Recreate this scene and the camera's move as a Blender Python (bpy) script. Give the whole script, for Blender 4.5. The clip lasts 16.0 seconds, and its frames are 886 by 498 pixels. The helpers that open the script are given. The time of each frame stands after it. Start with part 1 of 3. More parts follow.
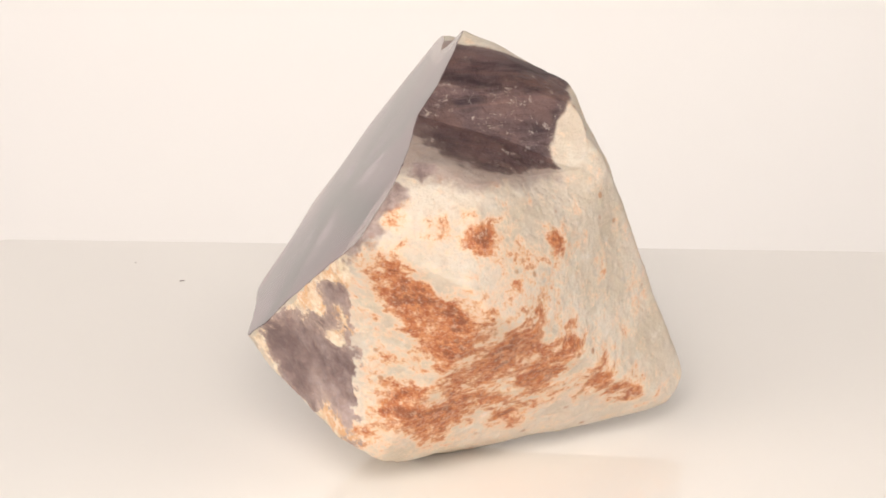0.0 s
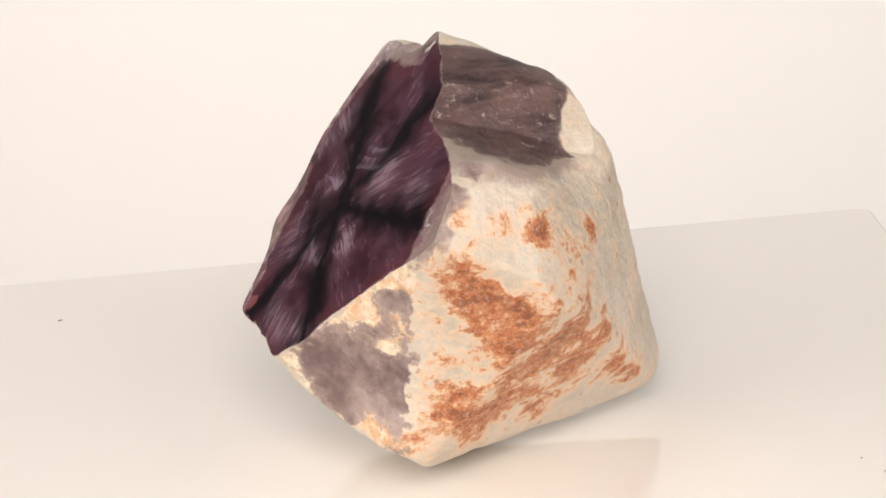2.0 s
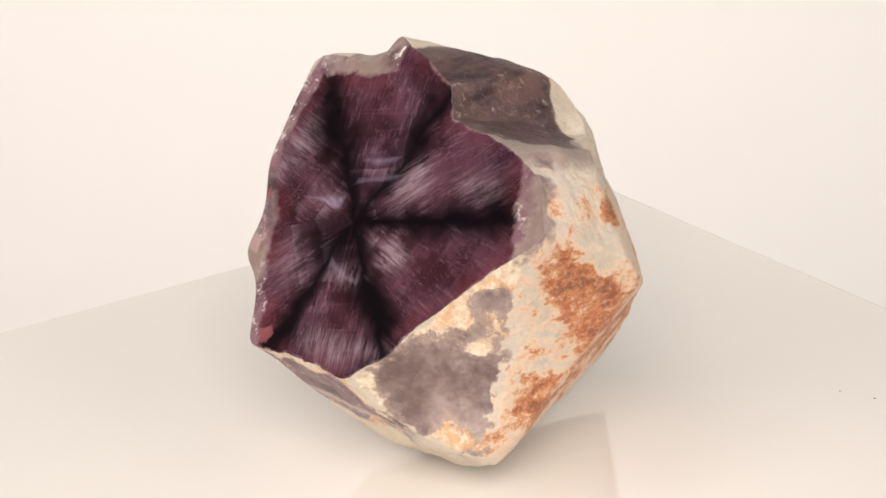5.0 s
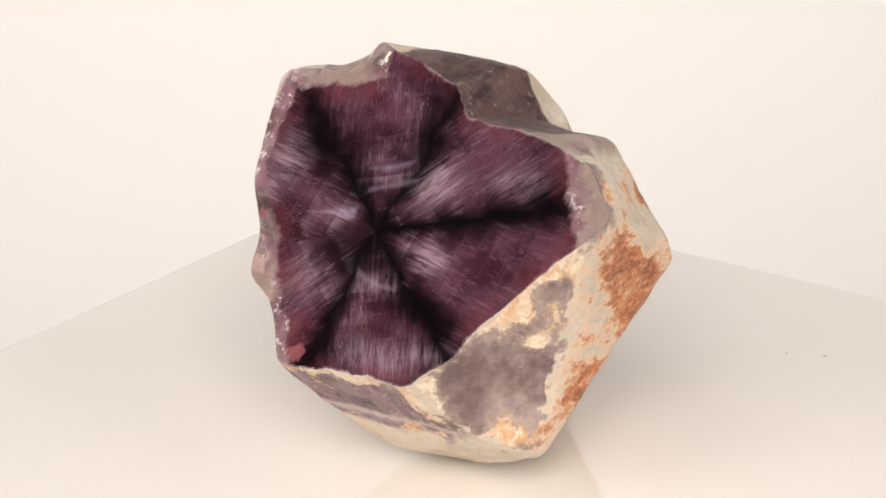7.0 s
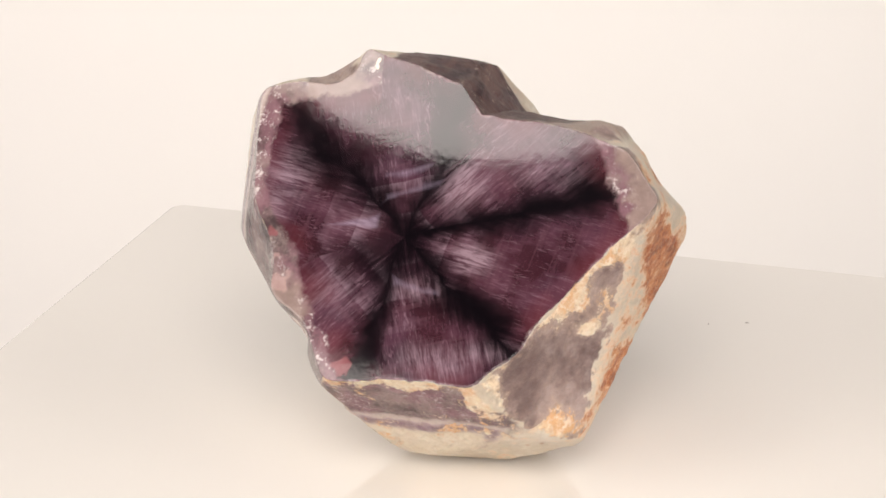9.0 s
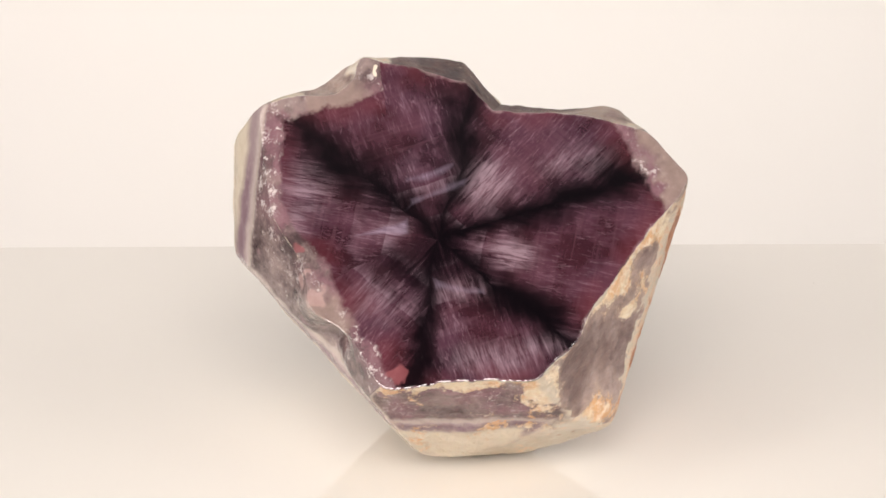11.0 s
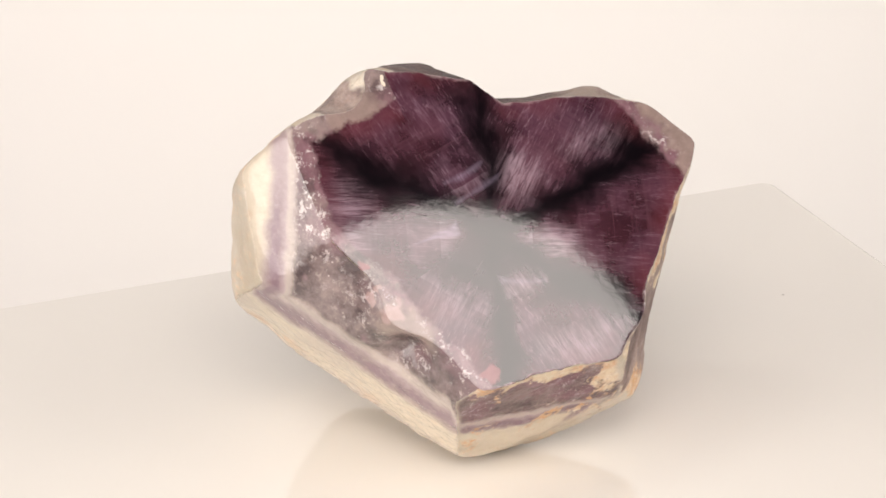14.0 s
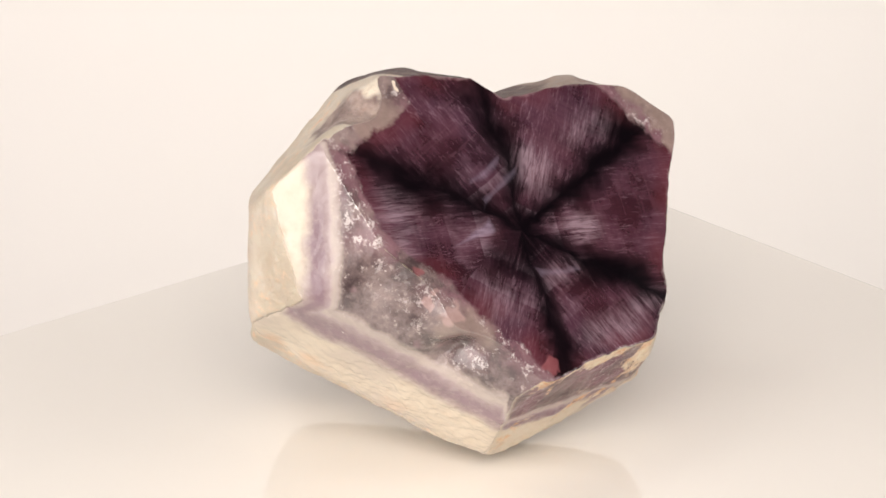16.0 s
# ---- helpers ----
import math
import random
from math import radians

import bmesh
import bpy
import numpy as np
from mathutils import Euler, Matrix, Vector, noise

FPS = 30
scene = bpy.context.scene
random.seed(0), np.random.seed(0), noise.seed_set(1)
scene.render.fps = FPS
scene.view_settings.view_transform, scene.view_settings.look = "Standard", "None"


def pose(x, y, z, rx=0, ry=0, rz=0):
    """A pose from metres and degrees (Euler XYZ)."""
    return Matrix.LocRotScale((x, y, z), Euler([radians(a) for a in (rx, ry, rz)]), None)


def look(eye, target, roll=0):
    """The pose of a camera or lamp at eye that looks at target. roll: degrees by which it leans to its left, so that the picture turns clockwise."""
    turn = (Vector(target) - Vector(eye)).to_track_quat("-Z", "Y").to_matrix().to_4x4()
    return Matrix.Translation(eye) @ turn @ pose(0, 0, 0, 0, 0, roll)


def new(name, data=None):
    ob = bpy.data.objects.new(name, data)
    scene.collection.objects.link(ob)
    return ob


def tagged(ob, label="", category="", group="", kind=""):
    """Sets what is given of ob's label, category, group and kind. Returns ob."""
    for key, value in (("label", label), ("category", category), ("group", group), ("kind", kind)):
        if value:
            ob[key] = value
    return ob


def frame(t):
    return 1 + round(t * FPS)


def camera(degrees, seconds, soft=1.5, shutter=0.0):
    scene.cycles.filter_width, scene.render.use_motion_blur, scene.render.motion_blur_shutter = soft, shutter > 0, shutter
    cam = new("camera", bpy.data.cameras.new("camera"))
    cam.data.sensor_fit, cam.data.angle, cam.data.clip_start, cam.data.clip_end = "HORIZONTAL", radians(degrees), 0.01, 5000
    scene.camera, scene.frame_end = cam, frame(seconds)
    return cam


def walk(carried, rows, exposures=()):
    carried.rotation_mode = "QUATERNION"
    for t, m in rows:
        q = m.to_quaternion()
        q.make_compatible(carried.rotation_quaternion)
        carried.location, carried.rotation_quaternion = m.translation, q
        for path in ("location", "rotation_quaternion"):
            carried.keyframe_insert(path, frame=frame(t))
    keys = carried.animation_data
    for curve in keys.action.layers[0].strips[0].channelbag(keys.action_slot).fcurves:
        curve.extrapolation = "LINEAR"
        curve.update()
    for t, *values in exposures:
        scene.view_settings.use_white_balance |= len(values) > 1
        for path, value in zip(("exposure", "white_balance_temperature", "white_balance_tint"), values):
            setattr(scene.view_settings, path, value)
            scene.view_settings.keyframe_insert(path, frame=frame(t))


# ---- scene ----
cam = camera(9.96, 16.0, soft=1.7)
EYE = (0.0, -1.230, 0.5148)
VIEW = look(EYE, (-0.00259, -0.29353, 0.16407), -1.84)
walk(cam, [(0.0, VIEW), (16.0, VIEW)], exposures=[(0.0, -0.17), (16.0, -0.17)])
TURN = 8.458        # degrees of turntable rotation per second

# ---- light ----
world = bpy.data.worlds.new("studio")
world.use_nodes = True
world.node_tree.nodes["Background"].inputs[0].default_value = (0.9, 0.95, 1.0, 1)
world.node_tree.nodes["Background"].inputs[1].default_value = 0.02
scene.world = world


def softbox(name, eye, target, size, power, shape="DISK", colour=(1.0, 0.920, 0.868)):
    lamp = bpy.data.lights.new(name, "AREA")
    lamp.shape, lamp.size, lamp.size_y, lamp.energy, lamp.color = shape, size, size, power, colour
    ob = new(name, lamp)
    ob.matrix_basis = look(eye, target)
    return ob


softbox("softbox_left", (-0.461, -0.335, 1.23), (0, 0, 0.06), 0.46, 2.1)
softbox("softbox_right", (0.559, -0.453, 0.740), (0, 0, 0.06), 0.294, 1.0)
# added front lamps, no known source: they brighten the stone and the plate
softbox("added_key", (0.0, -1.55, 1.08), (0, 0, 0.04), 0.90, 35.0, "SQUARE")
softbox("added_fill_front_left", (-0.95, -1.20, 0.95), (0, 0, 0.05), 1.10, 9.5, "SQUARE")
softbox("added_fill_front_right", (0.95, -1.20, 0.58), (0, 0, 0.05), 1.10, 3.0, "SQUARE")
# added side fills, unseen: they lift the shade under the stone's overhang
softbox("added_fill_side_left", (-1.15, -0.42, 0.28), (0, 0, 0.02), 1.00, 10.5, "SQUARE")
softbox("added_fill_side_right", (1.15, -0.42, 0.28), (0, 0, 0.02), 1.00, 6.5, "SQUARE")
# unseen fills, added only to brighten and tint the paper backdrop
softbox("backdrop_fill_left", (-0.78, 0.30, 0.38), (-0.66, 1.0, 0.22), 0.50, 1.95, "SQUARE", (1.0, 0.915, 0.905))
softbox("backdrop_fill_right", (0.78, 0.30, 0.38), (0.66, 1.0, 0.22), 0.50, 2.65, "SQUARE", (1.0, 0.945, 0.92))


# ---- node helper ----
class Nodes:
    """Short forms to write a node material as expressions."""

    def __init__(self, name):
        self.mat = bpy.data.materials.new(name)
        self.mat.use_nodes = True
        self.t = self.mat.node_tree
        self.bsdf = self.t.nodes["Principled BSDF"]
        self.at = self.n("ShaderNodeTexCoord").outputs["Object"]

    def n(self, kind):
        return self.t.nodes.new(kind)

    def put(self, socket, value):
        if isinstance(value, bpy.types.NodeSocket):
            self.t.links.new(value, socket)
        else:
            socket.default_value = value

    def m(self, op, *args, clamp=False):
        node = self.n("ShaderNodeMath")
        node.operation, node.use_clamp = op, clamp
        for s, a in zip(node.inputs, args):
            self.put(s, a)
        return node.outputs[0]

    def add(self, a, b): return self.m("ADD", a, b)
    def sub(self, a, b): return self.m("SUBTRACT", a, b)
    def mul(self, a, b): return self.m("MULTIPLY", a, b)

    def step(self, x, lo, hi):
        node = self.n("ShaderNodeMapRange")
        node.interpolation_type = "SMOOTHSTEP"
        for s, a in zip(node.inputs, (x, lo, hi, 0.0, 1.0)):
            self.put(s, a)
        return node.outputs[0]

    def attr(self, name):
        node = self.n("ShaderNodeAttribute")
        node.attribute_name = name
        return node.outputs["Fac"]

    def vec(self, x, y, z):
        node = self.n("ShaderNodeCombineXYZ")
        for s, a in zip(node.inputs, (x, y, z)):
            self.put(s, a)
        return node.outputs[0]

    def stretch(self, turn, scale):
        node = self.n("ShaderNodeMapping")
        self.put(node.inputs["Vector"], self.at)
        node.inputs["Rotation"].default_value = [radians(a) for a in turn]
        node.inputs["Scale"].default_value = scale
        return node.outputs[0]

    def noise(self, scale, detail=4.0, rough=0.55, vector=None, warp=0.0):
        node = self.n("ShaderNodeTexNoise")
        self.put(node.inputs["Vector"], vector or self.at)
        for k, a in (("Scale", scale), ("Detail", detail), ("Roughness", rough), ("Distortion", warp)):
            node.inputs[k].default_value = a
        return node.outputs["Fac"]

    def voronoi(self, scale, vector=None, out="Distance", feature="F1"):
        node = self.n("ShaderNodeTexVoronoi")
        node.feature = feature
        self.put(node.inputs["Vector"], vector or self.at)
        node.inputs["Scale"].default_value = scale
        return node.outputs[out]

    def mix(self, f, a, b):
        node = self.n("ShaderNodeMix")
        node.data_type = "RGBA"
        for s, v in ((node.inputs[0], f), (node.inputs[6], a), (node.inputs[7], b)):
            self.put(s, (*v, 1) if isinstance(v, tuple) and len(v) == 3 else v)
        return node.outputs[2]

    def bump(self, height, strength, distance):
        node = self.n("ShaderNodeBump")
        node.inputs["Strength"].default_value, node.inputs["Distance"].default_value = strength, distance
        self.put(node.inputs["Height"], height)
        self.put(self.bsdf.inputs["Normal"], node.outputs[0])

    def done(self, colour, rough, ior=1.5, spec=0.5):
        self.put(self.bsdf.inputs["Base Color"], (*colour, 1) if isinstance(colour, tuple) else colour)
        self.put(self.bsdf.inputs["Roughness"], rough)
        self.bsdf.inputs["IOR"].default_value = ior
        self.put(self.bsdf.inputs["Specular IOR Level"], spec)
        return self.mat


# ---- materials ----
def paper_material():
    s = Nodes("white_paper")
    blotch = s.noise(1.6, 3)
    s.bump(s.noise(900, 3), 0.05, 0.0004)
    return s.done(s.mix(blotch, (0.80, 0.775, 0.75), (0.84, 0.82, 0.78)), 0.75)


def plate_material():
    s = Nodes("white_gloss_laminate")
    blotch = s.noise(9, 4)
    base = s.mix(blotch, (0.85, 0.82, 0.770), (0.875, 0.845, 0.793))
    return s.done(base, s.m("MULTIPLY_ADD", blotch, 0.04, 0.02), 1.75)


def plain_material(name, colour, rough):
    s = Nodes(name)
    return s.done(s.mix(s.noise(14, 4), tuple(c * 0.9 for c in colour), colour), rough)


def star_colour(s):
    """Trapiche pattern: six dark arms, fibrous purple sectors, red rim."""
    a, b, k, arm = s.attr("along"), s.attr("across"), s.attr("sector"), s.attr("arm")
    fib = s.noise(1.0, 5, 0.62, s.vec(s.mul(a, 0.10), s.mul(b, 0.75), s.mul(k, 7.3)), 0.7)
    fine = s.noise(1.0, 4, 0.65, s.vec(s.mul(a, 0.26), s.mul(b, 2.7), s.mul(k, 3.1)), 0.5)
    cloud = s.noise(1.0, 4, 0.6, s.vec(s.mul(a, 0.085), s.mul(b, 0.085), s.mul(k, 5.7)))
    lines = s.noise(1.0, 3, 0.7, s.vec(s.mul(a, 0.42), s.mul(b, 0.02), s.mul(k, 9.1)))
    purple = s.mix(s.step(cloud, 0.34, 0.66), (0.024, 0.0085, 0.0150), (0.080, 0.034, 0.054))
    purple = s.mix(s.mul(s.step(lines, 0.50, 0.62), 0.22), purple, (0.13, 0.065, 0.085))
    streak = s.mul(s.step(s.add(fib, s.mul(s.sub(fine, 0.5), 0.9)), 0.48, 0.80), s.mul(s.step(a, 4.0, 14.0), s.step(cloud, 0.38, 0.66)))
    streak = s.mul(streak, s.m("MULTIPLY_ADD", s.attr("calm"), -0.15, 1.0))
    col = s.mix(s.mul(streak, 0.5), purple, (0.235, 0.142, 0.19))
    short = s.noise(1.0, 5, 0.7, s.vec(s.mul(a, 0.30), s.mul(b, 1.1), s.mul(k, 4.7)), 0.9)
    tuft = s.mul(s.step(short, 0.53, 0.70), s.step(s.noise(70, 4, 0.65), 0.42, 0.60))
    col = s.mix(s.mul(tuft, 0.55), col, (0.30, 0.185, 0.235))
    hair = s.step(fine, 0.60, 0.74)
    col = s.mix(s.mul(hair, 0.42), col, (0.34, 0.25, 0.285))
    pale = s.mul(s.mul(s.attr("pale"), s.step(a, 3.0, 9.0)), s.step(s.add(fib, s.mul(fine, 0.5)), 0.52, 1.0))
    col = s.mix(s.m("MINIMUM", s.mul(pale, 0.8), 0.68), col, (0.40, 0.29, 0.345))
    saw = s.m("FRACT", s.add(s.mul(a, 0.115), s.add(s.mul(k, 0.37), s.mul(cloud, 0.25))))
    saw = s.mul(s.mul(s.m("POWER", saw, 2.5), s.step(saw, 1.0, 0.97)), s.mul(s.step(a, 27.0, 12.0), s.step(a, 4.0, 8.0)))
    col = s.mix(s.mul(s.mul(saw, s.step(cloud, 0.38, 0.58)), s.mul(s.step(fib, 0.25, 0.65), 0.6)), col, (0.38, 0.275, 0.335))
    red = s.mul(s.step(s.m("MINIMUM", s.attr("core"), s.add(s.attr("face"), 1.5)), 11.0, 1.0), s.step(s.noise(45, 3), 0.32, 0.60))
    col = s.mix(s.mul(red, 0.5), col, (0.15, 0.034, 0.042))
    col = s.mix(s.mul(s.attr("shade"), s.m("MULTIPLY_ADD", fib, -0.8, 1.15, clamp=True)), col, (0.005, 0.0028, 0.0045))
    edge = s.add(arm, s.add(s.mul(s.sub(fib, 0.5), 5.0), s.mul(s.sub(cloud, 0.5), 9.0)))
    black = s.step(edge, s.m("MULTIPLY_ADD", a, 0.10, 6.2), -0.5)
    col = s.mix(s.mul(black, s.attr("weight")), col, (0.0035, 0.0022, 0.0035))
    return s.mix(s.mul(s.attr("flake"), s.m("MULTIPLY_ADD", fine, 0.9, -0.08, clamp=True)), col, (0.34, 0.27, 0.37))


def rim_colour(s):
    """Smoky quartz outside the star, with the growth bands further out."""
    z = s.add(s.attr("zone"), s.mul(s.sub(s.noise(150, 5, 0.65), 0.5), 2.4))
    grain = s.noise(420, 4, 0.7)
    smoke = s.mix(s.step(s.noise(85, 6, 0.7), 0.34, 0.66), (0.066, 0.044, 0.046), (0.30, 0.225, 0.215))
    fleck = s.mul(s.step(s.noise(380, 5, 0.75), 0.56, 0.66), s.step(s.noise(70, 3), 0.42, 0.62))
    smoke = s.mix(s.mul(fleck, 0.75), smoke, (0.72, 0.62, 0.58))
    pink = s.step(s.noise(75, 2), 0.62, 0.70)
    smoke = s.mix(s.mul(pink, 0.45), smoke, (0.50, 0.30, 0.34))
    inner = s.mul(s.step(s.attr("core"), -8.0, -0.5), s.step(s.noise(70, 5, 0.7), 0.40, 0.60))
    smoke = s.mix(s.mul(inner, 0.8), smoke, s.mix(grain, (0.12, 0.05, 0.062), (0.36, 0.20, 0.24)))
    spark = s.mul(s.step(s.noise(330, 7, 0.8), 0.545, 0.60), s.mul(s.step(s.attr("core"), -12.0, -2.0), s.step(s.noise(65, 4), 0.42, 0.58)))
    smoke = s.mix(s.mul(spark, 0.75), smoke, (0.82, 0.74, 0.72))
    cream = s.mix(s.noise(90, 5, 0.65), (0.56, 0.47, 0.355), (0.76, 0.68, 0.56))
    cream = s.mix(s.mul(s.step(grain, 0.5, 0.75), 0.3), cream, (0.60, 0.47, 0.36))
    cream = s.mix(s.mul(s.step(s.noise(38, 5, 0.6), 0.48, 0.66), 0.6), cream, (0.50, 0.43, 0.375))
    cream = s.mix(s.mul(s.step(s.noise(55, 4, 0.6), 0.58, 0.70), 0.4), cream, (0.66, 0.47, 0.33))
    white = s.mul(s.step(z, -4.0, -2.6), s.step(z, -1.3, -2.3))
    cream = s.mix(s.mul(s.step(s.add(s.attr("rust"), s.mul(s.sub(s.noise(110, 6, 0.7), 0.5), 1.2)), 0.2, 0.6), 0.6), cream, (0.70, 0.45, 0.27))
    col = s.mix(s.step(z, -2.6, -1.7), smoke, (0.42, 0.33, 0.33))
    col = s.mix(s.mul(white, 0.7), col, (0.62, 0.53, 0.48))
    col = s.mix(s.mul(s.mul(s.step(z, -1.9, -0.3), s.step(grain, 0.1, 0.55)), s.m("MULTIPLY_ADD", s.attr("high"), -0.6, 0.9)), col, (0.24, 0.155, 0.185))
    col = s.mix(s.step(z, 0.3, 2.5), col, cream)
    return s.mix(s.mul(s.step(s.attr("smoky"), 0.2, 0.8), 0.85), col, s.mix(s.noise(150, 5, 0.7), (0.16, 0.105, 0.095), (0.42, 0.32, 0.28)))


def polished_look(s):
    inside = s.step(s.add(s.attr("core"), s.add(s.mul(s.sub(s.noise(190, 5, 0.65), 0.5), 6.5), s.mul(s.sub(s.noise(60, 2), 0.5), 5.0))), -0.9, 1.2)
    inside = s.mul(inside, s.step(s.add(s.attr("face"), s.mul(s.sub(s.noise(260, 4), 0.5), 4.0)), -0.6, 0.7))
    col = s.mix(inside, rim_colour(s), star_colour(s))
    speck = s.step(s.voronoi(260), 0.10, 0.04)
    col = s.mix(s.mul(s.mul(speck, s.sub(1.0, inside)), s.step(s.noise(60, 2), 0.54, 0.64)), col, (0.66, 0.57, 0.54))
    col = s.mix(s.mul(s.step(s.attr("pink"), 0.3, 0.7), 0.55), col, s.mix(s.noise(420, 3), (0.40, 0.24, 0.23), (0.66, 0.47, 0.44)))
    col = s.mix(s.mul(s.step(s.attr("red"), 0.3, 0.7), 0.7), col, s.mix(s.noise(200, 3), (0.20, 0.05, 0.06), (0.36, 0.13, 0.14)))
    col = s.mix(s.step(s.attr("chip"), 0.4, 0.6), col, (0.78, 0.68, 0.56))
    on_face = s.step(s.attr("face"), -0.3, 0.3)
    relief = s.m("MULTIPLY_ADD", s.noise(500, 4, 0.6), s.m("MULTIPLY_ADD", on_face, -0.21, 0.22), s.mul(s.noise(30, 1), 0.05))
    rough = s.m("MULTIPLY_ADD", s.noise(90, 3), 0.04, s.m("MULTIPLY_ADD", on_face, -0.16, 0.18))
    return col, rough, relief


def crust_look(s):
    big, mid, fine = s.noise(48, 4), s.noise(190, 5, 0.65), s.noise(900, 4, 0.7)
    cream = s.mix(s.step(big, 0.3, 0.7), (0.545, 0.465, 0.36), (0.68, 0.61, 0.515))
    cream = s.mix(s.mul(s.step(s.noise(30, 5, 0.6), 0.46, 0.70), 0.4), cream, (0.53, 0.47, 0.40))
    cream = s.mix(s.mul(s.step(s.noise(26, 3), 0.55, 0.72), 0.5), cream, (0.64, 0.50, 0.38))
    cream = s.mix(s.mul(s.step(mid, 0.50, 0.72), 0.5), cream, (0.71, 0.66, 0.575))
    cream = s.mix(s.mul(s.step(s.noise(420, 6, 0.78), 0.50, 0.66), 0.4), cream, (0.50, 0.41, 0.32))
    cream = s.mix(s.mul(s.step(s.noise(120, 5, 0.65), 0.58, 0.76), 0.25), cream, (0.42, 0.36, 0.31))
    streaky = s.noise(1.0, 6, 0.70, s.stretch((0, 24, 0), (100, 115, 150)), 0.35)
    crumb = s.noise(360, 5, 0.75)
    rust = s.add(s.m("MULTIPLY_ADD", s.attr("rust"), 0.93, -0.06), s.add(s.mul(s.sub(streaky, 0.5), 2.9), s.mul(s.sub(crumb, 0.5), 1.7)))
    tint = s.mix(s.mul(s.step(rust, 0.0, 0.5), 0.65), cream, (0.78, 0.59, 0.43))
    tint = s.mix(s.mul(s.step(rust, 0.32, 0.66), 0.7), tint, (0.74, 0.46, 0.26))
    tint = s.mix(s.step(rust, 0.47, 0.88), tint, s.mix(s.step(s.noise(560, 4, 0.75), 0.36, 0.64), (0.38, 0.115, 0.045), (0.58, 0.25, 0.11)))
    tint = s.mix(s.mul(s.step(rust, 0.98, 1.30), 0.8), tint, (0.24, 0.085, 0.045))
    grit = s.mul(s.step(s.noise(620, 6, 0.8), 0.50, 0.62), s.step(rust, 0.1, 0.6))
    tint = s.mix(s.mul(grit, 0.34), tint, (0.78, 0.62, 0.47))
    dot = s.mul(s.step(s.voronoi(170), 0.20, 0.08), s.step(s.noise(60, 3), 0.52, 0.60))
    tint = s.mix(s.mul(dot, 0.7), tint, s.mix(mid, (0.16, 0.08, 0.04), (0.62, 0.27, 0.11)))
    # smoky windows in the crust
    near = s.mul(s.step(s.attr("face"), -13.0, -1.5), s.step(s.noise(36, 3), 0.36, 0.56))
    drift = s.noise(1.0, 8, 0.74, s.stretch((10, 40, -30), (40, 115, 75)), 0.3)
    clot = s.add(s.m("MULTIPLY_ADD", s.noise(62, 9, 0.74), 0.5, s.mul(drift, 0.5)), s.add(s.add(s.mul(near, 0.10), s.mul(s.sub(s.noise(330, 7, 0.78), 0.5), 0.20)), s.mul(s.attr("ochre"), 0.13)))
    loose = s.step(clot, 0.540, 0.575)
    ochre = s.mix(s.step(s.noise(55, 6, 0.7), 0.42, 0.58), (0.76, 0.63, 0.46), (0.68, 0.41, 0.22))
    ochre = s.mix(s.mul(s.step(s.noise(520, 5, 0.75), 0.46, 0.62), 0.65), ochre, (0.86, 0.77, 0.64))
    ochre = s.mix(s.mul(s.step(crumb, 0.47, 0.36), 0.6), ochre, (0.46, 0.31, 0.20))
    glass = s.mix(s.step(s.noise(60, 6, 0.65), 0.32, 0.68), (0.155, 0.102, 0.096), (0.40, 0.305, 0.275))
    glass = s.mix(s.mul(s.step(s.noise(45, 6, 0.7), 0.54, 0.70), 0.45), glass, (0.52, 0.42, 0.39))
    glass = s.mix(s.mul(s.step(clot, 0.47, 0.54), 0.4), glass, (0.56, 0.42, 0.34))
    glass = s.mix(loose, glass, ochre)
    win = s.step(s.add(s.attr("window"), s.add(s.mul(s.sub(mid, 0.5), 9.0), s.mul(s.sub(big, 0.5), 9.0))), 1.0, 2.0)
    tint = s.mix(win, tint, glass)
    vein = s.noise(1.0, 6, 0.68, s.stretch((0, 15, 30), (36, 110, 240)), 0.5)
    scoop = s.mix(s.step(vein, 0.30, 0.70), (0.032, 0.017, 0.021), (0.13, 0.082, 0.080))
    scoop = s.mix(s.mul(s.step(s.noise(58, 5, 0.65), 0.46, 0.66), 0.6), scoop, (0.17, 0.10, 0.085))
    scoop = s.mix(s.mul(s.step(s.noise(1.0, 4, 0.6, s.stretch((0, 15, 30), (30, 150, 300)), 0.4), 0.55, 0.66), 0.25), scoop, (0.22, 0.115, 0.09))
    scoop = s.mix(s.mul(s.step(s.attr("scoop"), 2.6, 0.0), 0.35), scoop, (0.26, 0.185, 0.16))
    # glossy reflections on the scoop, painted as paler streaks in its colour
    painted_sheen = s.noise(1.0, 4, 0.65, s.stretch((0, 40, 55), (45, 160, 160)), 0.6)
    scoop = s.mix(s.mul(s.step(painted_sheen, 0.56, 0.72), 0.5), scoop, (0.30, 0.21, 0.18))
    chip = s.mul(s.step(s.noise(340, 7, 0.82), 0.56, 0.64), s.step(s.noise(60, 3), 0.46, 0.58))
    scoop = s.mix(s.mul(chip, 0.7), scoop, (0.52, 0.44, 0.38))
    ledge = s.step(s.add(s.attr("ledge"), s.mul(s.sub(mid, 0.5), 8.0)), -2.5, 1.0)
    tint = s.mix(s.mul(ledge, 0.8), tint, s.mix(mid, (0.20, 0.14, 0.125), (0.42, 0.33, 0.29)))
    tint = s.mix(s.step(s.add(s.attr("scoop"), s.add(s.mul(s.sub(mid, 0.5), 2.6), s.mul(s.sub(big, 0.5), 3.0))), -0.5, 0.7), tint, scoop)
    shoulder = s.mix(s.step(mid, 0.3, 0.7), (0.13, 0.078, 0.082), (0.42, 0.32, 0.29))
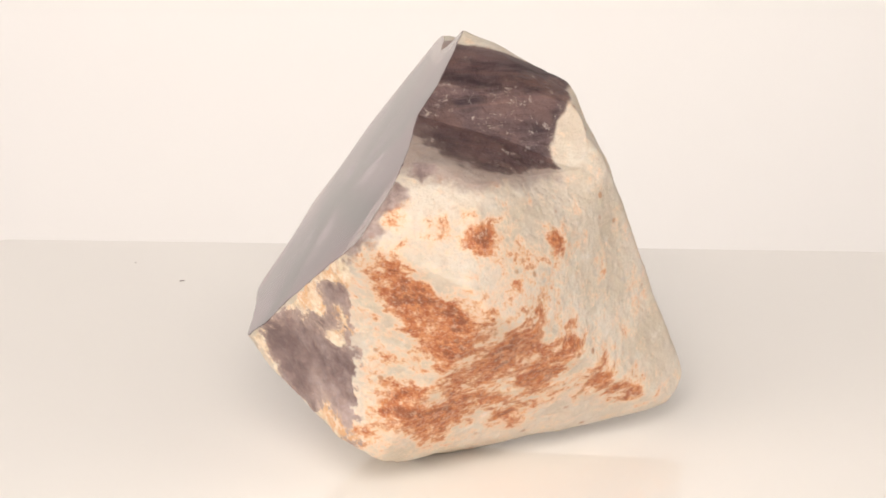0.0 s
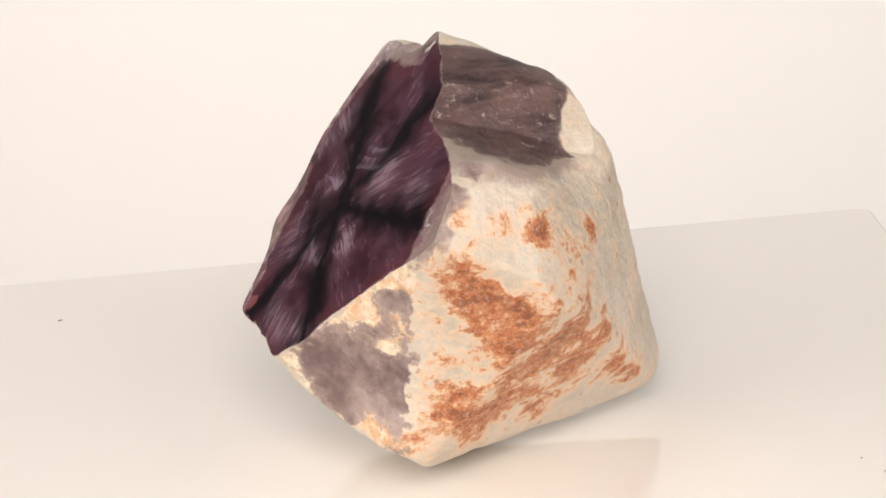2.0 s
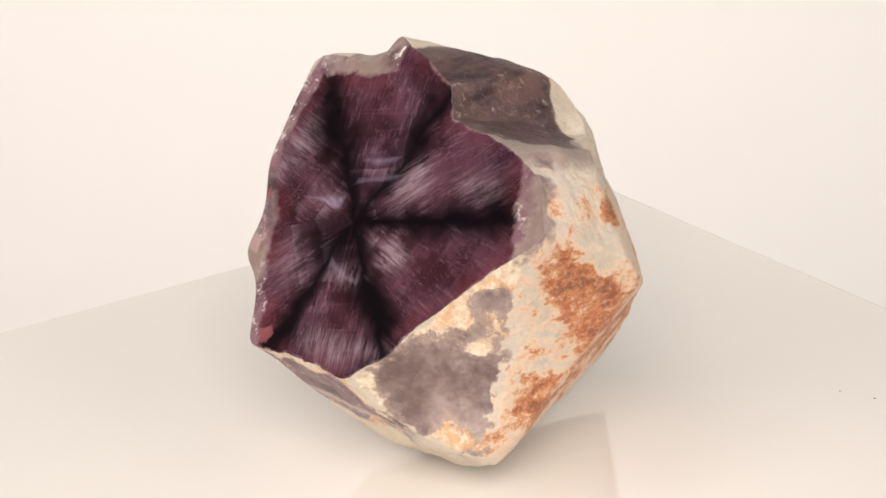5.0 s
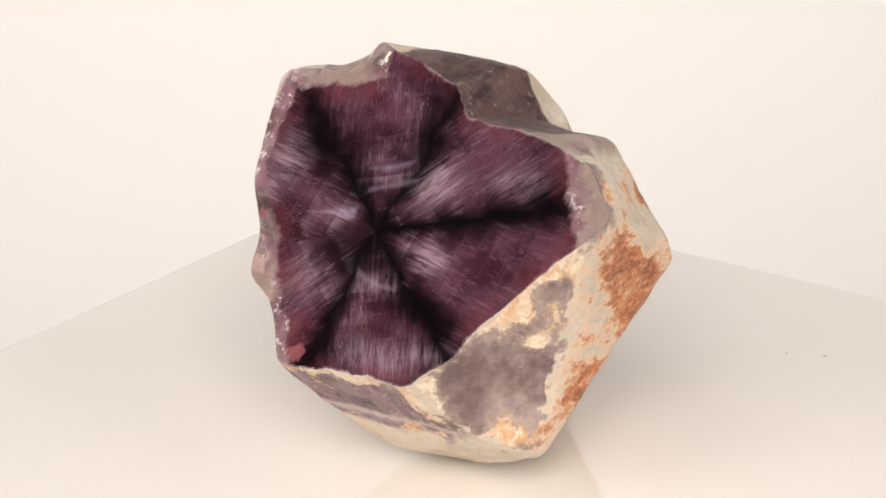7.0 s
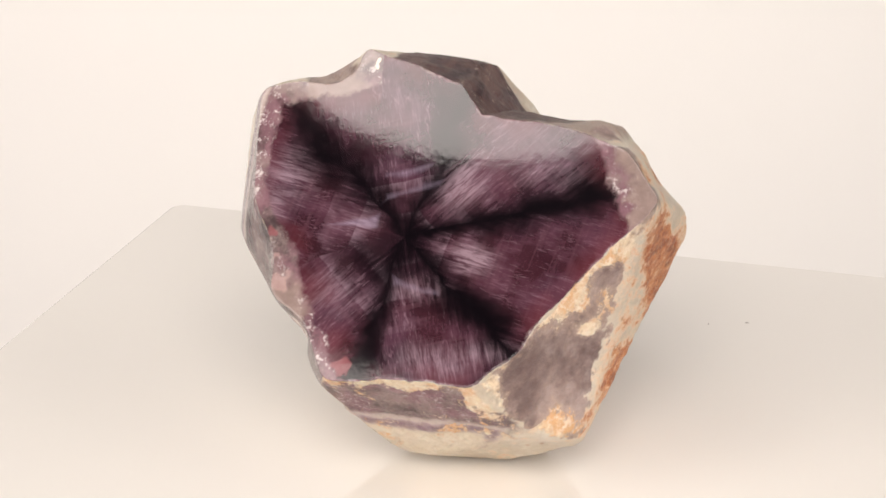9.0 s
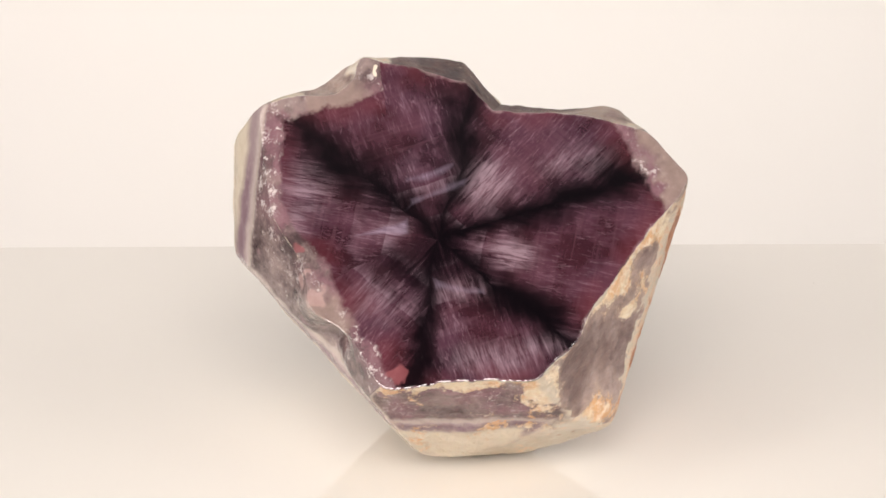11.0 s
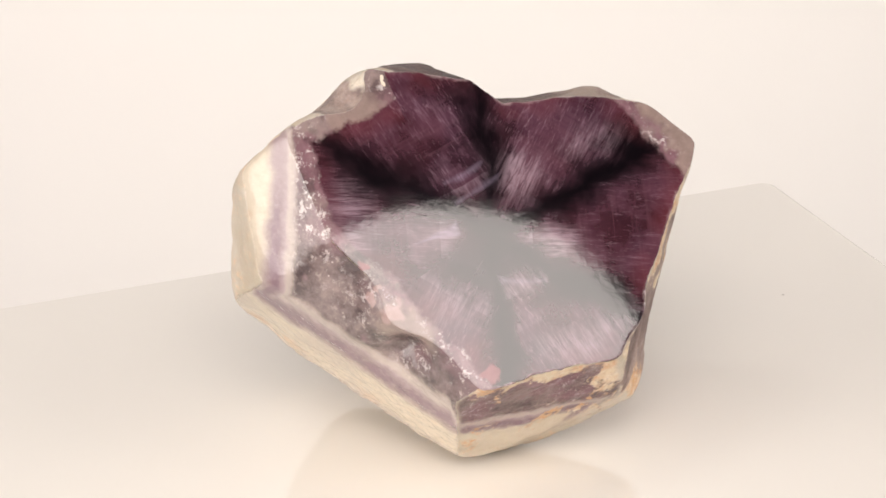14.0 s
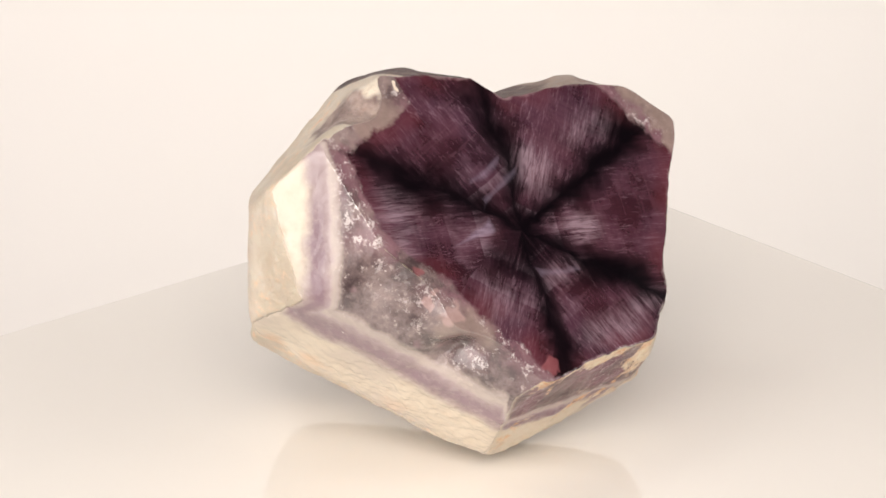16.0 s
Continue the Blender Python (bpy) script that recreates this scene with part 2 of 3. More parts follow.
    tint = s.mix(s.mul(s.step(s.attr("smoky"), 0.25, 0.75), 0.85), tint, shoulder)
    band = s.step(s.add(s.attr("bevel"), s.mul(s.sub(streaky, 0.5), 5.0)), -0.5, 1.5)
    tint = s.mix(band, tint, s.mix(loose, rim_colour(s), ochre))
    patch = s.mul(loose, s.m("MAXIMUM", band, win))
    return tint, s.m("MULTIPLY_ADD", mid, 0.3, 0.34), s.add(s.mul(patch, 0.35), s.add(s.mul(s.noise(75, 6, 0.7), 0.75), s.add(s.mul(mid, 0.5), s.mul(fine, 0.6))))


def stone_material():
    s = Nodes("trapiche_amethyst_and_crust")
    polish, crust = polished_look(s), crust_look(s)
    edge = s.m("MAXIMUM", s.attr("face"), s.attr("banded"))
    on = s.step(s.add(edge, s.mul(s.sub(s.noise(420, 4, 0.7), 0.5), 1.6)), -0.35, 0.15)
    off = s.sub(1.0, on)
    s.bump(s.add(s.mul(polish[2], on), s.mul(crust[2], off)), 0.65, 0.0010)
    s.put(s.bsdf.inputs["Subsurface Weight"], s.mul(off, 0.35))
    s.bsdf.inputs["Subsurface Radius"].default_value = (1.0, 0.7, 0.5)
    s.bsdf.inputs["Subsurface Scale"].default_value = 0.003
    return s.done(s.mix(on, crust[0], polish[0]), s.add(s.mul(polish[1], on), s.mul(crust[1], off)), 1.72, s.m("MULTIPLY_ADD", on, 0.46, 0.18))


# ---- mesh helpers ----
def mesh_object(name, bm, material, parent=None, label=""):
    me = bpy.data.meshes.new(name)
    bm.to_mesh(me)
    bm.free()
    me.materials.append(material)
    ob = new(name, me)
    ob.parent = parent
    return tagged(ob, label) if label else ob


def box(bm, x0, x1, y0, y1, z0, z1, bevel=0.0, segments=3):
    g = bmesh.ops.create_cube(bm, size=1)
    for v in g["verts"]:
        v.co = Vector(((x0, x1)[v.co.x > 0], (y0, y1)[v.co.y > 0], (z0, z1)[v.co.z > 0]))
    if bevel:
        edges = list({e for v in g["verts"] for e in v.link_edges})
        bmesh.ops.bevel(bm, geom=edges, offset=bevel, segments=segments, affect="EDGES", profile=0.5)


def disc(bm, r, z0, z1, bevel=0.002):
    g = bmesh.ops.create_cone(bm, cap_ends=True, segments=64, radius1=r, radius2=r, depth=z1 - z0)
    for v in g["verts"]:
        v.co.z += (z0 + z1) / 2
    rims = [e for e in {e for v in g["verts"] for e in v.link_edges} if abs(e.verts[0].co.z - e.verts[1].co.z) < 1e-6 and len(e.link_faces) == 2]
    bmesh.ops.bevel(bm, geom=rims, offset=bevel, segments=2, affect="EDGES", profile=0.5)


# ---- studio ----
FLOOR = -1.05
SHEET = -0.30       # level of the paper under the turntable


def studio():
    wall = plain_material("grey_studio_paint", (0.12, 0.12, 0.125), 0.8)
    dark = plain_material("dark_studio_paint", (0.035, 0.035, 0.037), 0.8)
    floor = plain_material("grey_studio_floor", (0.12, 0.115, 0.11), 0.6)
    for name, dims in (("wall_north", (-2.6, 2.6, 2.0, 2.1)), ("wall_south", (-2.6, 2.6, -3.1, -3.0)),
                       ("wall_east", (2.5, 2.6, -3.0, 2.0)), ("wall_west", (-2.6, -2.5, -3.0, 2.0))):
        bm = bmesh.new()
        box(bm, *dims, FLOOR, 1.75)
        tagged(mesh_object(name, bm, wall), "plain dark grey studio wall", "wall", kind="structure")
    bm = bmesh.new()
    box(bm, -2.6, 2.6, -3.1, 2.1, FLOOR - 0.1, FLOOR)
    tagged(mesh_object("floor", bm, floor), "plain grey studio floor", "floor", kind="structure")
    bm = bmesh.new()
    box(bm, -2.6, 2.6, -3.1, 2.1, 1.75, 1.85)
    tagged(mesh_object("ceiling", bm, dark), "plain dark grey studio ceiling", "ceiling", kind="structure")


def backdrop(paper):
    """One seamless sheet: flat on the table, curved up into the wall behind."""
    y_wall, radius, half, thick = 1.00, 0.34, 0.60, 0.003
    line = [(-0.42, SHEET)]
    for i in range(25):
        a = math.pi / 2 * i / 24
        line.append((y_wall - radius + radius * math.sin(a), SHEET + radius - radius * math.cos(a)))
    line.append((y_wall, 1.15))
    bm = bmesh.new()
    rows = []
    for x in (-half, half):
        rows.append([bm.verts.new((x, y, z)) for y, z in line])
    for i in range(len(line) - 1):
        bm.faces.new((rows[0][i], rows[1][i], rows[1][i + 1], rows[0][i + 1]))
    bmesh.ops.recalc_face_normals(bm, faces=bm.faces)
    bmesh.ops.solidify(bm, geom=bm.faces[:], thickness=thick)
    for f in bm.faces:
        f.smooth = True
    tagged(mesh_object("backdrop", bm, paper), "seamless warm white paper backdrop, curved up behind the turntable", "backdrop", kind="structure")


def table():
    top = bpy.data.objects.new("table", None)
    scene.collection.objects.link(top)
    top.location = (0, 0.3, FLOOR)
    tagged(top, "plain grey studio table under the white paper", "table")
    paint = plain_material("grey_table_paint", (0.35, 0.34, 0.33), 0.5)
    z = SHEET - 0.004 - FLOOR
    bm = bmesh.new()
    box(bm, -0.7, 0.7, -0.75, 0.78, z - 0.03, z, 0.004)
    mesh_object("tabletop", bm, paint, top)
    for x in (-0.64, 0.64):
        for y in (-0.69, 0.72):
            bm = bmesh.new()
            box(bm, x - 0.025, x + 0.025, y - 0.025, y + 0.025, 0, z - 0.03, 0.003)
            mesh_object("leg", bm, paint, top)


def turntable():
    """Square glossy plate on a round pedestal; the plate turns with the stone."""
    gloss = plate_material()
    stand = bpy.data.objects.new("turntable", None)
    scene.collection.objects.link(stand)
    tagged(stand, "white turntable with a glossy square plate, slowly turning", "turntable")
    bm = bmesh.new()
    box(bm, -0.1545, 0.1475, -0.1570, 0.1465, -0.006, 0.0)
    upright = [e for e in bm.edges if abs(e.verts[0].co.z - e.verts[1].co.z) > 0.004]
    bmesh.ops.bevel(bm, geom=upright, offset=0.004, segments=5, affect="EDGES", profile=0.5)
    rims = [e for e in bm.edges if abs(e.verts[0].co.z - e.verts[1].co.z) < 1e-6 and len({round(f.normal.z) for f in e.link_faces}) == 2]
    bmesh.ops.bevel(bm, geom=rims, offset=0.0008, segments=2, affect="EDGES", profile=0.5)
    plate = mesh_object("plate", bm, gloss, stand, "square glossy off-white plate")
    plate.rotation_euler = (0, 0, radians(PLATE_TURN))
    dirt = plain_material("dark_dust", (0.34, 0.30, 0.27), 0.8)
    for x, y, size, turn in ((93, -48.2, 0.35, 20), (95.5, -58.5, 0.4, 75), (-78.4, 125, 0.55, 10), (-92.4, 141, 0.25, 0),
                             (44, -127.5, 0.3, 40), (102.4, -106, 0.25, 0)):
        bm = bmesh.new()
        bmesh.ops.create_icosphere(bm, subdivisions=1, radius=size / 1000)
        bmesh.ops.scale(bm, vec=(1.6, 0.6, 0.35), verts=bm.verts)
        bmesh.ops.rotate(bm, matrix=Matrix.Rotation(radians(turn), 3, "Z"), verts=bm.verts)
        bmesh.ops.translate(bm, vec=(x / 1000, y / 1000, size * 0.0003), verts=bm.verts)
        mesh_object("dust_speck", bm, dirt, stand)
    white = plain_material("white_plastic", (0.7, 0.68, 0.65), 0.4)
    bm = bmesh.new()
    disc(bm, 0.055, SHEET + 0.03, -0.006)
    mesh_object("column", bm, white, stand)
    bm = bmesh.new()
    disc(bm, 0.09, SHEET, SHEET + 0.03)
    mesh_object("base", bm, white, stand)
    return stand


PLATE_TURN = -7.4

# ---- the stone ----
# facets of the crystal as outward normal and distance from the turning axis's foot, in millimetres
FACETS = {
    "polished_face": (-0.778, 0.056, 0.626, 65.2),
    "window": (-0.687, -0.697, -0.204, 40.7),
    "lower_bevel": (-0.724, 0.066, -0.687, 11.9),
    "right_flank": (0.845, -0.528, 0.084, 45.7),
    "front_foot": (0.354, -0.731, -0.583, 12.8),
    "band_bevel": (-0.577, 0.809, -0.109, 43.1),
    "upper_left": (-0.310, 0.760, 0.571, 95.6),
    "shoulder": (0.190, -0.792, 0.580, 87.3),
    "front": (-0.250, -0.926, -0.283, 36.9),
    "right_front": (0.710, -0.605, 0.359, 63.1),
    "left_side": (-0.320, 0.928, 0.189, 64.9),
    "top_left": (-0.149, 0.551, 0.821, 106.1),
    "under_bevel": (-0.236, 0.770, -0.592, 11.2),
    "tip": (-0.102, 0.190, 0.977, 104.3),
}
HIDDEN = [
    (0.715, 0.699, 0.028, 54.4),
    (0.072, 0.349, -0.934, -2.1),
    (0.115, -0.273, 0.955, 96.5),
    (0.570, 0.434, 0.698, 88.3),
    (0.930, 0.160, 0.330, 61.0),
    (0.165, -0.405, -0.899, 2.1),
    (0.111, 0.593, -0.798, 2.0),
    (0.418, 0.006, 0.908, 98.9),
    (-0.549, -0.152, -0.822, 8.3),
    (0.118, 0.993, 0.011, 57.8),
    (0.497, 0.072, 0.865, 97.9),
]
CUT_TOP = (0.074, -0.741, 0.668, 69.6)      # the scooped dark facet
CUT_LEDGE = (0.254, -0.092, 0.963, 89.4)    # the ledge below it
MIDDLE = np.array((0.0, 0.0, 52.0))
FACE_U = np.array((-0.0766, -0.9971, 0.0))
FACE_V = np.array((0.6354, -0.0488, 0.7706))
BOW = 0.0005        # the polished face bulges slightly
STAR = (-4.6, 32.0)
ARMS = 78.0         # direction of the first dark arm
# rusty stains: place and radius in millimetres, strength
STAINS = [(-4, -54, 52, 7, 1.25), (-13, -55, 61, 7, 1.0), (-3, -57, 58, 6, 0.75), (-17, -56, 68, 5, 0.95), (-23, -56, 71, 5, 0.7),
          (6, -51, 75, 5.5, 1.0), (25, -34, 68, 4.5, 0.9), (15, -47, 47, 7, 0.95), (4, -45, 38, 7, 0.95), (36, -20, 25, 8, 1.15),
          (44, -9, 18, 7, 1.1), (21, -33, 33, 7, 0.95), (12, -24, 17, 7, 0.85), (-15, -44, 29, 7, 0.8), (-7, -36, 19, 8, 0.75),
          (38, -19, 54, 4, 0.6), (43, -13, 36, 4, 0.6), (-25, -39, 21, 6, 0.5), (28, -35, 42, 6, 0.85), (-5, -54, 80, 6, 0.35)]
FAINT = [(-5, -50, 45, 22, 0.42), (15, -38, 32, 20, 0.48), (-8, -38, 22, 16, 0.45), (18, -44, 64, 18, 0.44), (-11, -56, 66, 10, 0.3), (-16, -54, 82, 4, 0.5), (46, -6, 45, 8, 0.4), (-40, -18, 14, 9, 0.4), (20, 47, 39, 5, 0.55), (11, 42, 35, 5, 0.55)]
# ochre crust left on the smoky window (positive) and where the quartz lies bare (negative)
OCHRE = [(-39, -35, 58, 4, 0.8), (-34, -40, 55, 3, 1.3), (-31, -41, 47, 3, 1.4), (-25, -47, 50, 5, 0.6), (-30, -46, 67, 4.5, 0.9), (-25, -52, 68, 5, 0.9),
         (-19, -50, 52, 5, 0.6), (-33, -31, 19, 5, 0.8), (-50, -19, 34, 6, 1.0), (-53, 1, 36, 5, 0.6), (-44, -22, 26, 5, 0.8), (-36, -26, 20, 5, 0.8), (-40, -30, 37, 7, -1.0), (-34, -36, 40, 7, -1.0),
         (-45, -25, 42, 6, -0.7), (-28, -40, 31, 7, -1.0), (-31, -46, 61, 3.5, -1.2), (-38, -29, 29, 6, -0.8), (-30, -42, 54, 3, -0.6)]
# knobs and hollows: place, radius and height in millimetres
LUMPS = [(-39, 37, 53, 8, 6.5), (-52, 18, 38, 10, 1.9), (26, -19, 82, 9, -5.0), (-1, -41, 90, 7, 3.3), (3, 21, 104, 4, 3.1),
         (-1, 31, 98, 6, -2.6), (6, 36, 97, 7, -2.0), (-26, -56, 74, 8, 1.2), (-31, -36, 21, 7, 1.8), (18, -27, 83, 7, -3.9),
         (0, -45, 88, 6, -2.7), (-36, 33, 46, 5.5, -6.0), (33, -8, 89, 7, -3.0), (-16, -3, 3, 9, -1.7), (-50, -27, 47, 6, 2.9), (1, -54, 74, 8, -2.0),
         (20, 47, 38, 8, -2.6), (-35, 45, 51, 6, 4.0), (-31, 36, 42, 6, -4.0)]


def value_noise(p, seed):
    """Smooth lattice noise in -1..1 for an array of places."""
    i = np.floor(p).astype(np.int64)
    f = p - i
    w = f * f * (3 - 2 * f)
    total = np.zeros(len(p))
    for c in range(8):
        o = np.array([c & 1, c >> 1 & 1, c >> 2 & 1])
        q = i + o
        h = (q[:, 0] * 374761393 + q[:, 1] * 668265263 + q[:, 2] * 2147483647 + seed * 974634777) & 0xFFFFFFFF
        h = ((h ^ (h >> 13)) * 1274126177) & 0xFFFFFFFF
        h = (h ^ (h >> 16)) & 0xFFFF
        total += np.prod(np.where(o, w, 1 - w), axis=1) * (h / 32767.5 - 1)
    return total


def fbm(p, size, octaves, seed):
    return sum(value_noise(p * (2 ** k / size), seed + k) * 0.5 ** k for k in range(octaves))


def reach(ways, plane):
    """How far one goes from the middle along each way until the plane."""
    n = np.array(plane[:3]) / np.linalg.norm(plane[:3])
    q = ways @ n
    return np.where(q > 1e-4, (plane[3] - n @ MIDDLE) / np.maximum(q, 1e-4), 1e4)


def blunt(reaches, p):
    """The nearest of several planes, with rounded edges."""
    low = np.min(reaches, axis=0)
    return low * np.sum([(low / r) ** p for r in reaches], axis=0) ** (-1 / p)


def stone_shape(ways):
    far = {k: reach(ways, v) for k, v in FACETS.items()}
    rough = [far[k] for k in far if k not in ("polished_face",)] + [reach(ways, v) for v in HIDDEN]
    rough.append(reach(ways, (0, 0, -1, 0)))
    body = blunt(rough, 80)
    lump = fbm(ways * 50, 17.0, 3, 3) * 0.7 + fbm(ways * 50, 4.5, 3, 11) * 0.25 + fbm(ways * 50, 1.6, 2, 17) * 0.11
    lump += fbm(ways * 50, 2.2, 2, 19) * 0.2 * np.clip(0.2 - ways[:, 2] * 1.6, 0, 1)
    here = MIDDLE + ways * np.minimum(body, 90)[:, None]
    knob = sum(h * np.exp(-((here - np.array((x, y, z))) ** 2).sum(axis=1) / (r * r)) for x, y, z, r, h in LUMPS)
    smooth_side = np.clip(1 - np.abs(np.minimum(far["band_bevel"], far["left_side"]) - body) / 2.0, 0, 1)
    body = body + lump * (1 - 0.7 * smooth_side) + knob
    top, ledge = reach(ways, CUT_TOP), reach(ways, CUT_LEDGE)
    cut = np.maximum(top, ledge) + fbm(ways * 50, 7.0, 4, 23) * 0.6 + 0.85 * knob
    outer = np.minimum(body, cut)
    flat = MIDDLE + ways * np.minimum(far["polished_face"], 200)[:, None]
    bow = 0.4 - BOW / 2 * np.minimum((flat @ FACE_U) ** 2 + (flat @ FACE_V - 35) ** 2, 6400)
    depth = FACETS["polished_face"][3] - np.array(FACETS["polished_face"][:3]) @ MIDDLE
    face = far["polished_face"] * (1 + bow / depth)
    r = np.minimum(outer, face)
    def patch(*keys):
        rest = np.min([far[k] for k in far if k not in keys] + [reach(ways, v) for v in HIDDEN] + [cut], axis=0)
        return np.clip(rest - np.min([far[k] for k in keys], axis=0), -6, 6)
    masks = {
        "face": np.clip(outer - face, -14, 6),
        "scoop": np.clip(np.min([30 - here[:, 0], 15 - here[:, 1], here[:, 2] - 74, np.maximum(top - ledge, body - cut - 2.0)], axis=0), -6, 6),
        "ledge": np.clip(np.minimum(np.minimum(body - cut + 1.2, 28 - here[:, 0]), here[:, 2] - 72), -6, 6),
        "window": patch("window"),
        "bevel": patch("lower_bevel"),
        "banded": patch("band_bevel", "left_side", "upper_left", "top_left", "under_bevel"),
    }
    return MIDDLE + ways * r[:, None], masks


def stone_masks(p, masks):
    u, v = p @ FACE_U - STAR[0], p @ FACE_V - STAR[1]
    straight = u, v
    u = u + fbm(p, 16.0, 3, 51) * 1.8
    v = v + fbm(p, 16.0, 3, 57) * 1.8
    ua, va = u - 1.5, v - 1.0
    turn = (np.degrees(np.arctan2(va, ua)) - ARMS) % 360 / 60
    k = np.minimum(np.floor(turn).astype(int), 5)
    mid = np.radians(ARMS + 60 * (k + 0.5))
    # straight growth edges of the purple core
    notch = np.where(u < -13.5, 43.8 + 0.24 * u - 0.97 * v, 60.0)
    masks["core"] = np.min([u + 40.5, 27.5 + 0.851 * u + 0.525 * v, notch, 55.0 - 0.85 * u - 0.53 * v], axis=0)
    normal = np.array(FACETS["polished_face"][:3])
    wave = fbm(p, 14.0, 2, 41) * 0.25
    side = (-(0.988 * straight[0] - 0.156 * straight[1]) - 50.9)
    under = (p @ np.array((0.150, 0.550, -0.820)) + 12.2) * 0.6
    foot = (FACETS["polished_face"][3] - p @ normal - 26.5) * 0.7
    low = np.clip(masks["bevel"] / 3 + 0.5, 0, 1)
    masks["zone"] = np.maximum(side, under) * (1 - low) + foot * low + wave * 2
    shaken = p + np.stack([fbm(p, 3.5, 3, 61 + 5 * k) for k in range(3)], axis=1) * 2.2
    for key, spots in (("pink", ((-35.5, 37, 55.5, 3.4), (-30, 41, 60, 1.6))), ("red", ((-50.5, 18.5, 41.5, 3.0), (-52, 10, 37, 1.2), (-29, 41, 69, 2.8)))):
        masks[key] = sum(np.clip(1.4 - np.linalg.norm(shaken - np.array((x, y, z)), axis=1) / r, 0, 1) for x, y, z, r in spots)
    masks["smoky"] = sum(np.clip(1.6 - np.linalg.norm(shaken - np.array((x, y, z)), axis=1) / r, 0, 1) for x, y, z, r in ((-8, -43, 92, 3.5), (-16, -50, 87, 4.5), (-23, -55, 81, 4.5), (-28, -54, 75, 3.5), (-40, 38, 50, 8), (-6, 28, 98, 8), (7, 33, 97, 8)))
    masks["high"] = np.clip((p[:, 2] - 77) / 9, 0, 1)
    masks["calm"] = np.exp(-((u + 1) / 11) ** 2 - ((v + 28) / 7) ** 2)
    masks["chip"] = np.clip(1.4 - np.linalg.norm((shaken - np.array((1.6, 19.2, 103.0))) * (1, 1.5, 0.7), axis=1) / 1.5, 0, 1)
    masks["along"] = np.cos(mid) * straight[0] + np.sin(mid) * straight[1]
    masks["across"] = -np.sin(mid) * straight[0] + np.cos(mid) * straight[1]
    masks["sector"] = k.astype(float)
    frac = turn - k
    masks["arm"] = np.hypot(ua, va) * np.sin(np.radians(60 * np.minimum(frac, 1 - frac)))
    near = np.where(frac < 0.5, k, (k + 1) % 6)
    masks["weight"] = np.array((0.95, 0.95, 0.35, 0.95, 1.0, 1.0))[near]
    masks["shade"] = np.clip(sum(np.exp(-(((u - a) / c) ** 2 + ((v - b) / d) ** 2)) for a, b, c, d in
                                 ((2, 3, 7, 6), (20, -15, 7, 4), (27, -19, 7, 4), (10, -5, 6, 3), (-24, 22, 11, 5), (-11, 13, 9, 5), (5, 28, 3, 11),
                                  (-2, -22, 3, 9), (38, 12, 11, 3), (24, 7, 8, 3), (-7, -6, 9, 5), (2, -8, 6, 3))), 0, 1)
    masks["pale"] = sum(w * np.exp(-(((u - a) / c) ** 2 + ((v - b) / d) ** 2) ** 1.5) for a, b, c, d, w in
                        ((-12, 5, 6, 3, 0.7), (21, -3, 6, 3.5, 1.6), (11, 16, 7, 6, 1.3), (-32, 17, 8, 7, 0.8), (7, -12, 9, 3, 0.7), (34, 21, 12, 5, 0.45),
                         (-16, -15, 6, 6, 0.5), (30, -27, 9, 3, 1.0), (14, -31, 10, 4, 0.8), (-38, 6, 6, 5, 1.0)))
    tri = np.min([(u + 19) * 0.33 - (v - 3) + 0.6, (v - 2.6) * 1.2, (-6.6 - u)], axis=0)
    steps = np.max([np.min([1.1 - np.abs(v - 13.5 - 0.32 * u), 7 - np.abs(u - 0)], axis=0), np.min([0.9 - np.abs(v - 19 - 0.25 * u), 6 - np.abs(u + 2)], axis=0),
                    np.min([1.2 - np.abs(v + 10.5 + 0.2 * u), 7 - np.abs(u - 7)], axis=0)], axis=0)
    masks["flake"] = np.clip(np.maximum(tri, steps * 0.7 + fbm(p, 4.0, 2, 71) * 0.5) * 0.8, 0, 1)
    masks["ochre"] = sum(w * np.exp(-((p - np.array((x, y, z))) ** 2).sum(axis=1) / (r * r)) for x, y, z, r, w in OCHRE)
    masks["rust"] = np.clip(sum(w * np.exp(-((p - np.array((x, y, z))) ** 2).sum(axis=1) / (0.95 * r * r)) for x, y, z, r, w in STAINS + FAINT), 0, 1.15)
    return masks


